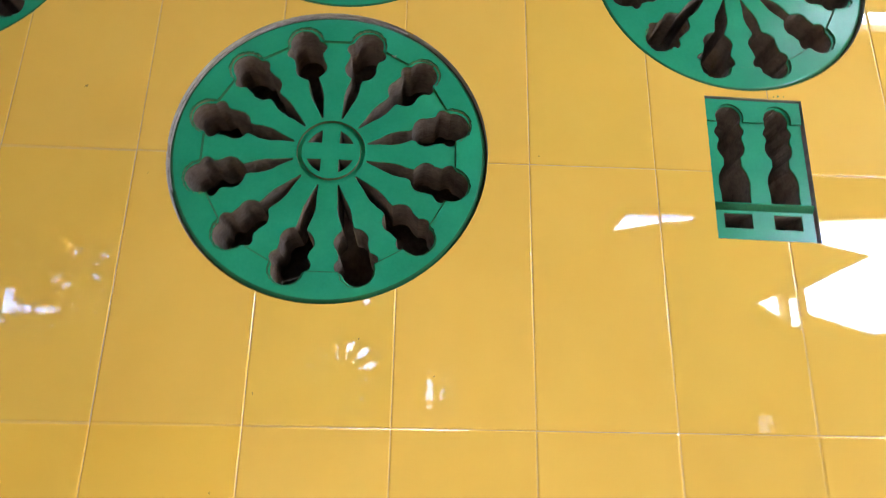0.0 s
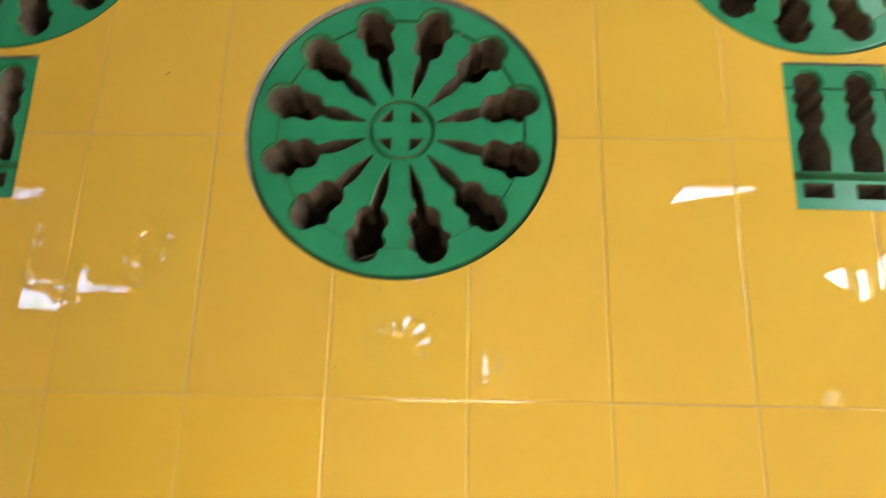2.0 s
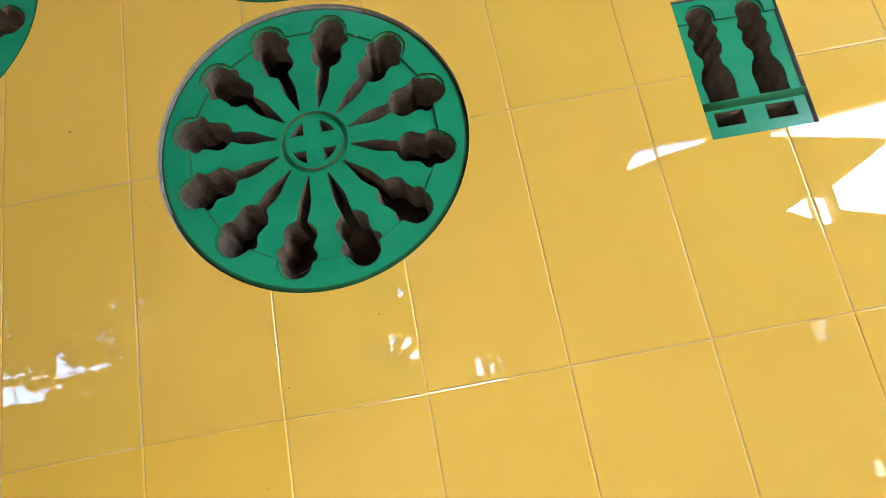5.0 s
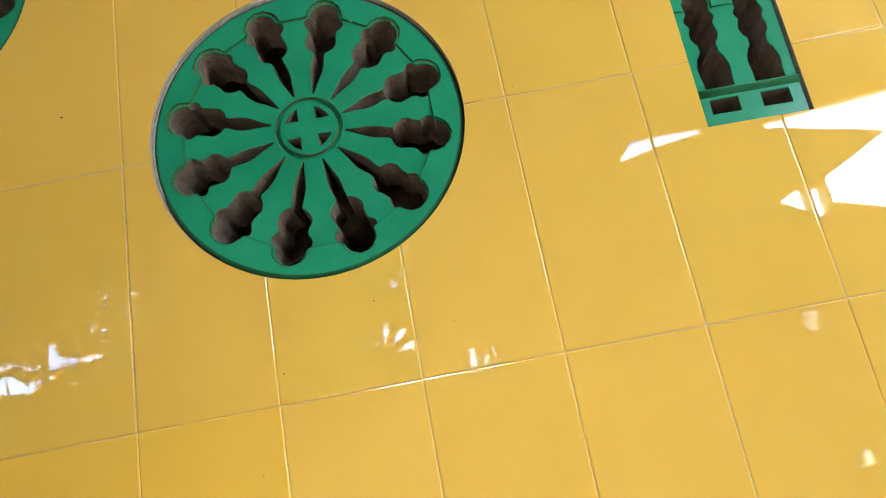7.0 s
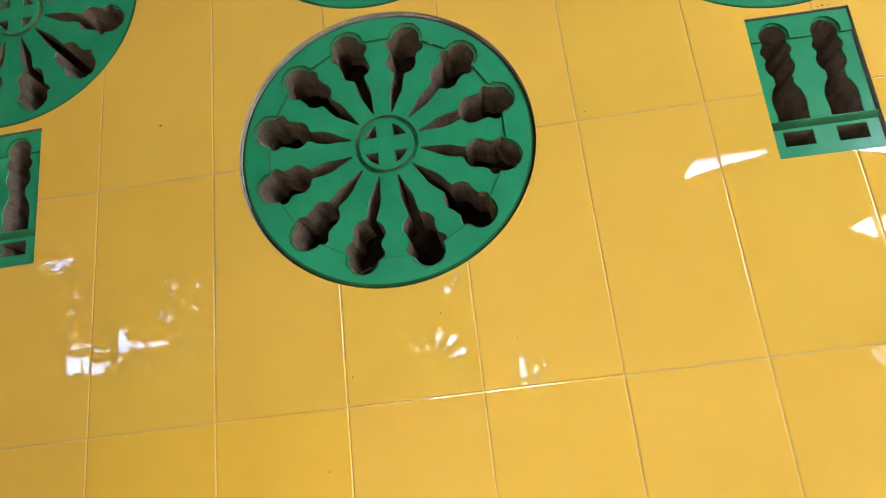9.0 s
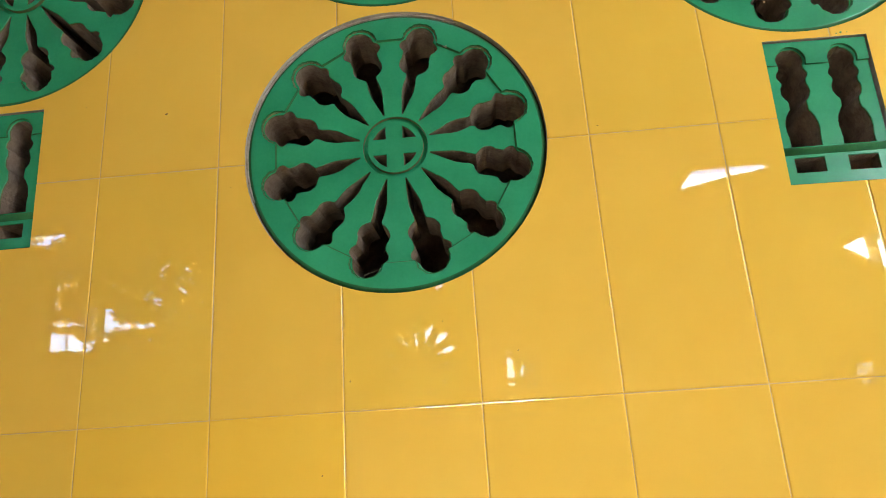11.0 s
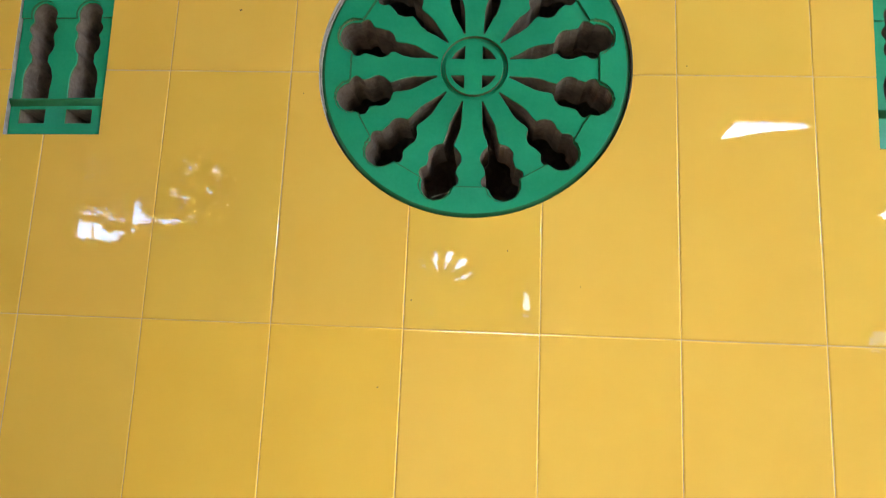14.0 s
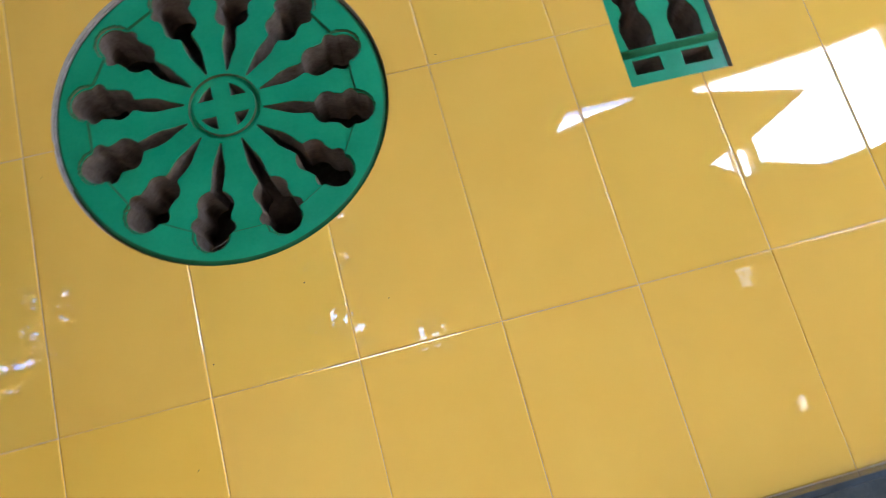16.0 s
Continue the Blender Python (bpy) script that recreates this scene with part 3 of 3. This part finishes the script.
def shrub():
    rng = random.Random(17)
    thing = tagged(new("shrub"), "tall loose shrub with narrow leaves outside the window", "shrub")
    thing.location = (-2.35, SHRUB_Y, -0.14)
    bm = bmesh.new()
    canes = [((-0.15 + 0.1 * k, 0, 0), (-0.62 + 0.30 * k + rng.gauss(0, 0.03), 0.02, 3.2), 0.012) for k in range(5)]
    for a, b, r in canes + [((-0.30, 0.02, 2.56), (0.13, 0.02, 2.43), 0.0045), ((0.10, 0.02, 2.40), (-0.40, 0.01, 2.52), 0.003)]:
        a, b = Vector(a), Vector(b)
        d = (b - a).normalized()
        u = d.orthogonal().normalized()
        v, rings = d.cross(u), []
        for k in range(7):
            c = a.lerp(b, k / 6) + u * 0.02 * math.sin(k * 1.7 + r * 900) * (k not in (0, 6)) * min(1, r * 100)
            rings.append([bm.verts.new(c + (u * math.cos(q * math.pi / 3) + v * math.sin(q * math.pi / 3)) * r * (1 - 0.08 * k)) for q in range(6)])
        for p, n in zip(rings, rings[1:]):
            for q in range(6):
                bm.faces.new((p[q - 1], p[q], n[q], n[q - 1])).smooth = True
    part("canes", bm, BARK, thing)
    verts, faces = [], []
    for _ in range(30000):
        x, z, y = rng.uniform(-3.35, -1.50), rng.uniform(2.00, 3.30), rng.gauss(0, 0.03)
        if any(((x - gx) / rx) ** 4 + ((z - gz) / rz) ** 4 < 1 and rng.random() > keep for gx, gz, rx, rz, keep in SHRUB_GAPS):
            continue
        # openings lie in the window's plane; leaves further out, fitted to the camera's view
        c = Vector((x + (x - 0.3) * 0.055 + 2.35, y, z + (z - 1.39) * 0.055 + 0.14))
        q = Euler((rng.uniform(-0.5, 0.5), rng.gauss(0, 0.30), rng.gauss(0, 0.5))).to_matrix()
        s = rng.uniform(0.018, 0.036)
        i = len(verts)
        verts += [c + q @ Vector(v) * s for v in ((-1, 0, 0), (0, 0, -0.34), (1.1, 0.1, 0), (0, 0, 0.34))]
        faces += [(i, i + 1, i + 2), (i, i + 2, i + 3)]
    me = bpy.data.meshes.new("foliage")
    me.from_pydata(verts, [], faces)
    me.materials.append(LEAF)
    leaves = new("foliage", me)
    leaves.parent = thing
    leaves["kind"] = "stuff"


shrub()

# ---- dirt on the tiles ----
SPECKS = [(0.4375, 1.6215, 0.0021, 0.9), (0.2625, 1.5230, 0.0020, 1.2), (0.2090, 1.3630, 0.0020, 0.6), (-0.1155, 2.1020, 0.0036, 0.1), (0.5720, 1.5585, 0.0015, 0.8),
          (-0.6360, 1.7250, 0.0062, -0.9), (0.7690, 1.9880, 0.0016, 0.2), (-0.2940, 2.1360, 0.0014, 0.5), (0.0280, 1.9240, 0.0014, 0.4)]
for x, z, r, turn in SPECKS:
    bm = bmesh.new()
    bmesh.ops.create_icosphere(bm, subdivisions=2, radius=1.0, matrix=Matrix.LocRotScale((x, -0.0003, z), Euler((0, -turn, 0)), (r, 0.0006, r * 0.42)))
    for v in bm.verts:
        v.co += Vector((noise.noise(v.co * 900), 0, noise.noise(v.co * 800))) * r * 0.35
    tagged(new("dirt_speck", mesh_from("dirt_speck", bm, [SPECK])), "tiny dark speck of dirt on the glaze", "dirt", "specks on the tiles")
for x, z, r in ((1.262, 2.1425, 0.0016), (1.271, 2.1440, 0.0024), (1.283, 2.1432, 0.0014)):
    bm = bmesh.new()
    bmesh.ops.create_icosphere(bm, subdivisions=2, radius=1.0, matrix=Matrix.LocRotScale((x, -0.0003, z), None, (r, 0.0006, r * 0.8)))
    tagged(new("paint_spatter", mesh_from("paint_spatter", bm, [GREEN])), "small green paint spatter on the yellow glaze", "paint spatter", "spatters above the vent block")

# ---- the tiles themselves ----
PROFILE = [(0.0032, 0.0), (0.00262, 4e-05), (0.00211, 0.00012), (0.00166, 0.00028), (0.00134, 0.00046), (0.00083, 0.0008), (0.00039, 0.00109), (0.00013, 0.00131), (0.0, 0.0016), (0.0, 0.0035)]


def tile_mesh(w, h):
    """A glazed tile with cushioned edges, its front's middle at the origin."""
    bm = bmesh.new()
    last = None
    for inset, y in PROFILE:
        a, b, c = w / 2 - inset, h / 2 - inset, 0.006
        ring = [(-a, -b), (c - w / 2, -b), (w / 2 - c, -b), (a, -b), (a, c - h / 2), (a, h / 2 - c), (a, b), (w / 2 - c, b), (c - w / 2, b), (-a, b), (-a, h / 2 - c), (-a, c - h / 2)]
        vs = [bm.verts.new((x, y, z)) for x, z in ring]
        if last is None:
            bm.faces.new(vs)
        else:
            for i in range(12):
                bm.faces.new((last[i - 1], last[i], vs[i], vs[i - 1])[::-1]).smooth = True
        last = vs
    bm.faces.new(last[::-1])
    return mesh_from("tile", bm, [YELLOW, BISQUE])


def cut_tile(ob, cutters):
    """The tile's mesh with the openings sawn out of it; sawn sides show the body of the tile."""
    whole = ob.data
    for c in cutters:
        mod = ob.modifiers.new("cut", "BOOLEAN")
        mod.operation, mod.solver, mod.object = "DIFFERENCE", "EXACT", c
    bpy.context.view_layer.update()
    me = bpy.data.meshes.new_from_object(ob.evaluated_get(bpy.context.evaluated_depsgraph_get()))
    ob.modifiers.clear()
    me.set_sharp_from_angle(angle=radians(24))
    lo = [min(v.co[i] for v in whole.vertices) for i in (0, 2)]
    hi = [max(v.co[i] for v in whole.vertices) for i in (0, 2)]
    for p in me.polygons:
        c = p.center
        inside = min(c.x - lo[0], hi[0] - c.x, c.z - lo[1], hi[1] - c.z) > 0.0075
        if abs(p.normal.y) < 0.5 and inside:
            p.material_index, p.use_smooth = 1, False
        elif abs(p.normal.y) > 0.9999:
            p.use_smooth = False
    ob.data = me


saws = []
for x, z in ROSETTES:
    bm = bmesh.new()
    bmesh.ops.create_cone(bm, cap_ends=True, segments=96, radius1=CUT_R, radius2=CUT_R, depth=0.06, matrix=pose(x, 0, z, 90))
    saws.append((new("saw", mesh_from("saw", bm, [])), x - CUT_R, z - CUT_R, x + CUT_R, z + CUT_R, (x, z)))
for x, z, a in BLOCKS:
    loop = tilted(x, z, a)
    bm = plate(loop, [], -0.03, [], [(0.06, 0, 0)])
    bmesh.ops.holes_fill(bm, edges=bm.edges, sides=8)
    bmesh.ops.recalc_face_normals(bm, faces=bm.faces)
    xs, zs = [p[0] for p in loop], [p[1] for p in loop]
    saws.append((new("saw", mesh_from("saw", bm, [])), min(xs), min(zs), max(xs), max(zs), None))

JOINT = 0.0008
heights = [(BASE, ROW)] + [(ROW + k * TILE_H, ROW + (k + 1) * TILE_H) for k in range(4)] + [(ROW + 4 * TILE_H, TOP)]
rng = random.Random(5)
for z0, z1 in heights:
    whole = tile_mesh(TILE_W - JOINT, z1 - z0 - JOINT)
    for k in range(int(LEFT / TILE_W), int(RIGHT / TILE_W)):
        x0 = k * TILE_W
        ob = new("tile", whole)
        ob.parent = wall_north
        ob.location = (x0 + TILE_W / 2 + rng.gauss(0, 0.0002), rng.gauss(0, 0.0001), (z0 + z1) / 2 + rng.gauss(0, 0.0002))
        if z0 == BASE and k in (-1, 0):
            # weaker reflected haze on these two tiles, put into their colour
            ob.color = (1.03, 1.02, 0.80, 1)
        cuts = []
        for saw, a, b, c, d, mid in saws:
            if a < x0 + TILE_W and c > x0 and b < z1 and d > z0:
                if mid:
                    dx, dz = max(x0 - mid[0], 0, mid[0] - x0 - TILE_W), max(z0 - mid[1], 0, mid[1] - z1)
                    if math.hypot(dx, dz) > CUT_R:
                        continue
                cuts.append(saw)
        if cuts:
            cut_tile(ob, cuts)
        # laid by hand: each a hair out of true
        ob.rotation_euler = (rng.gauss(0, 0.0009), 0, rng.gauss(0, 0.0009))
for saw, *_ in saws:
    bpy.data.objects.remove(saw)
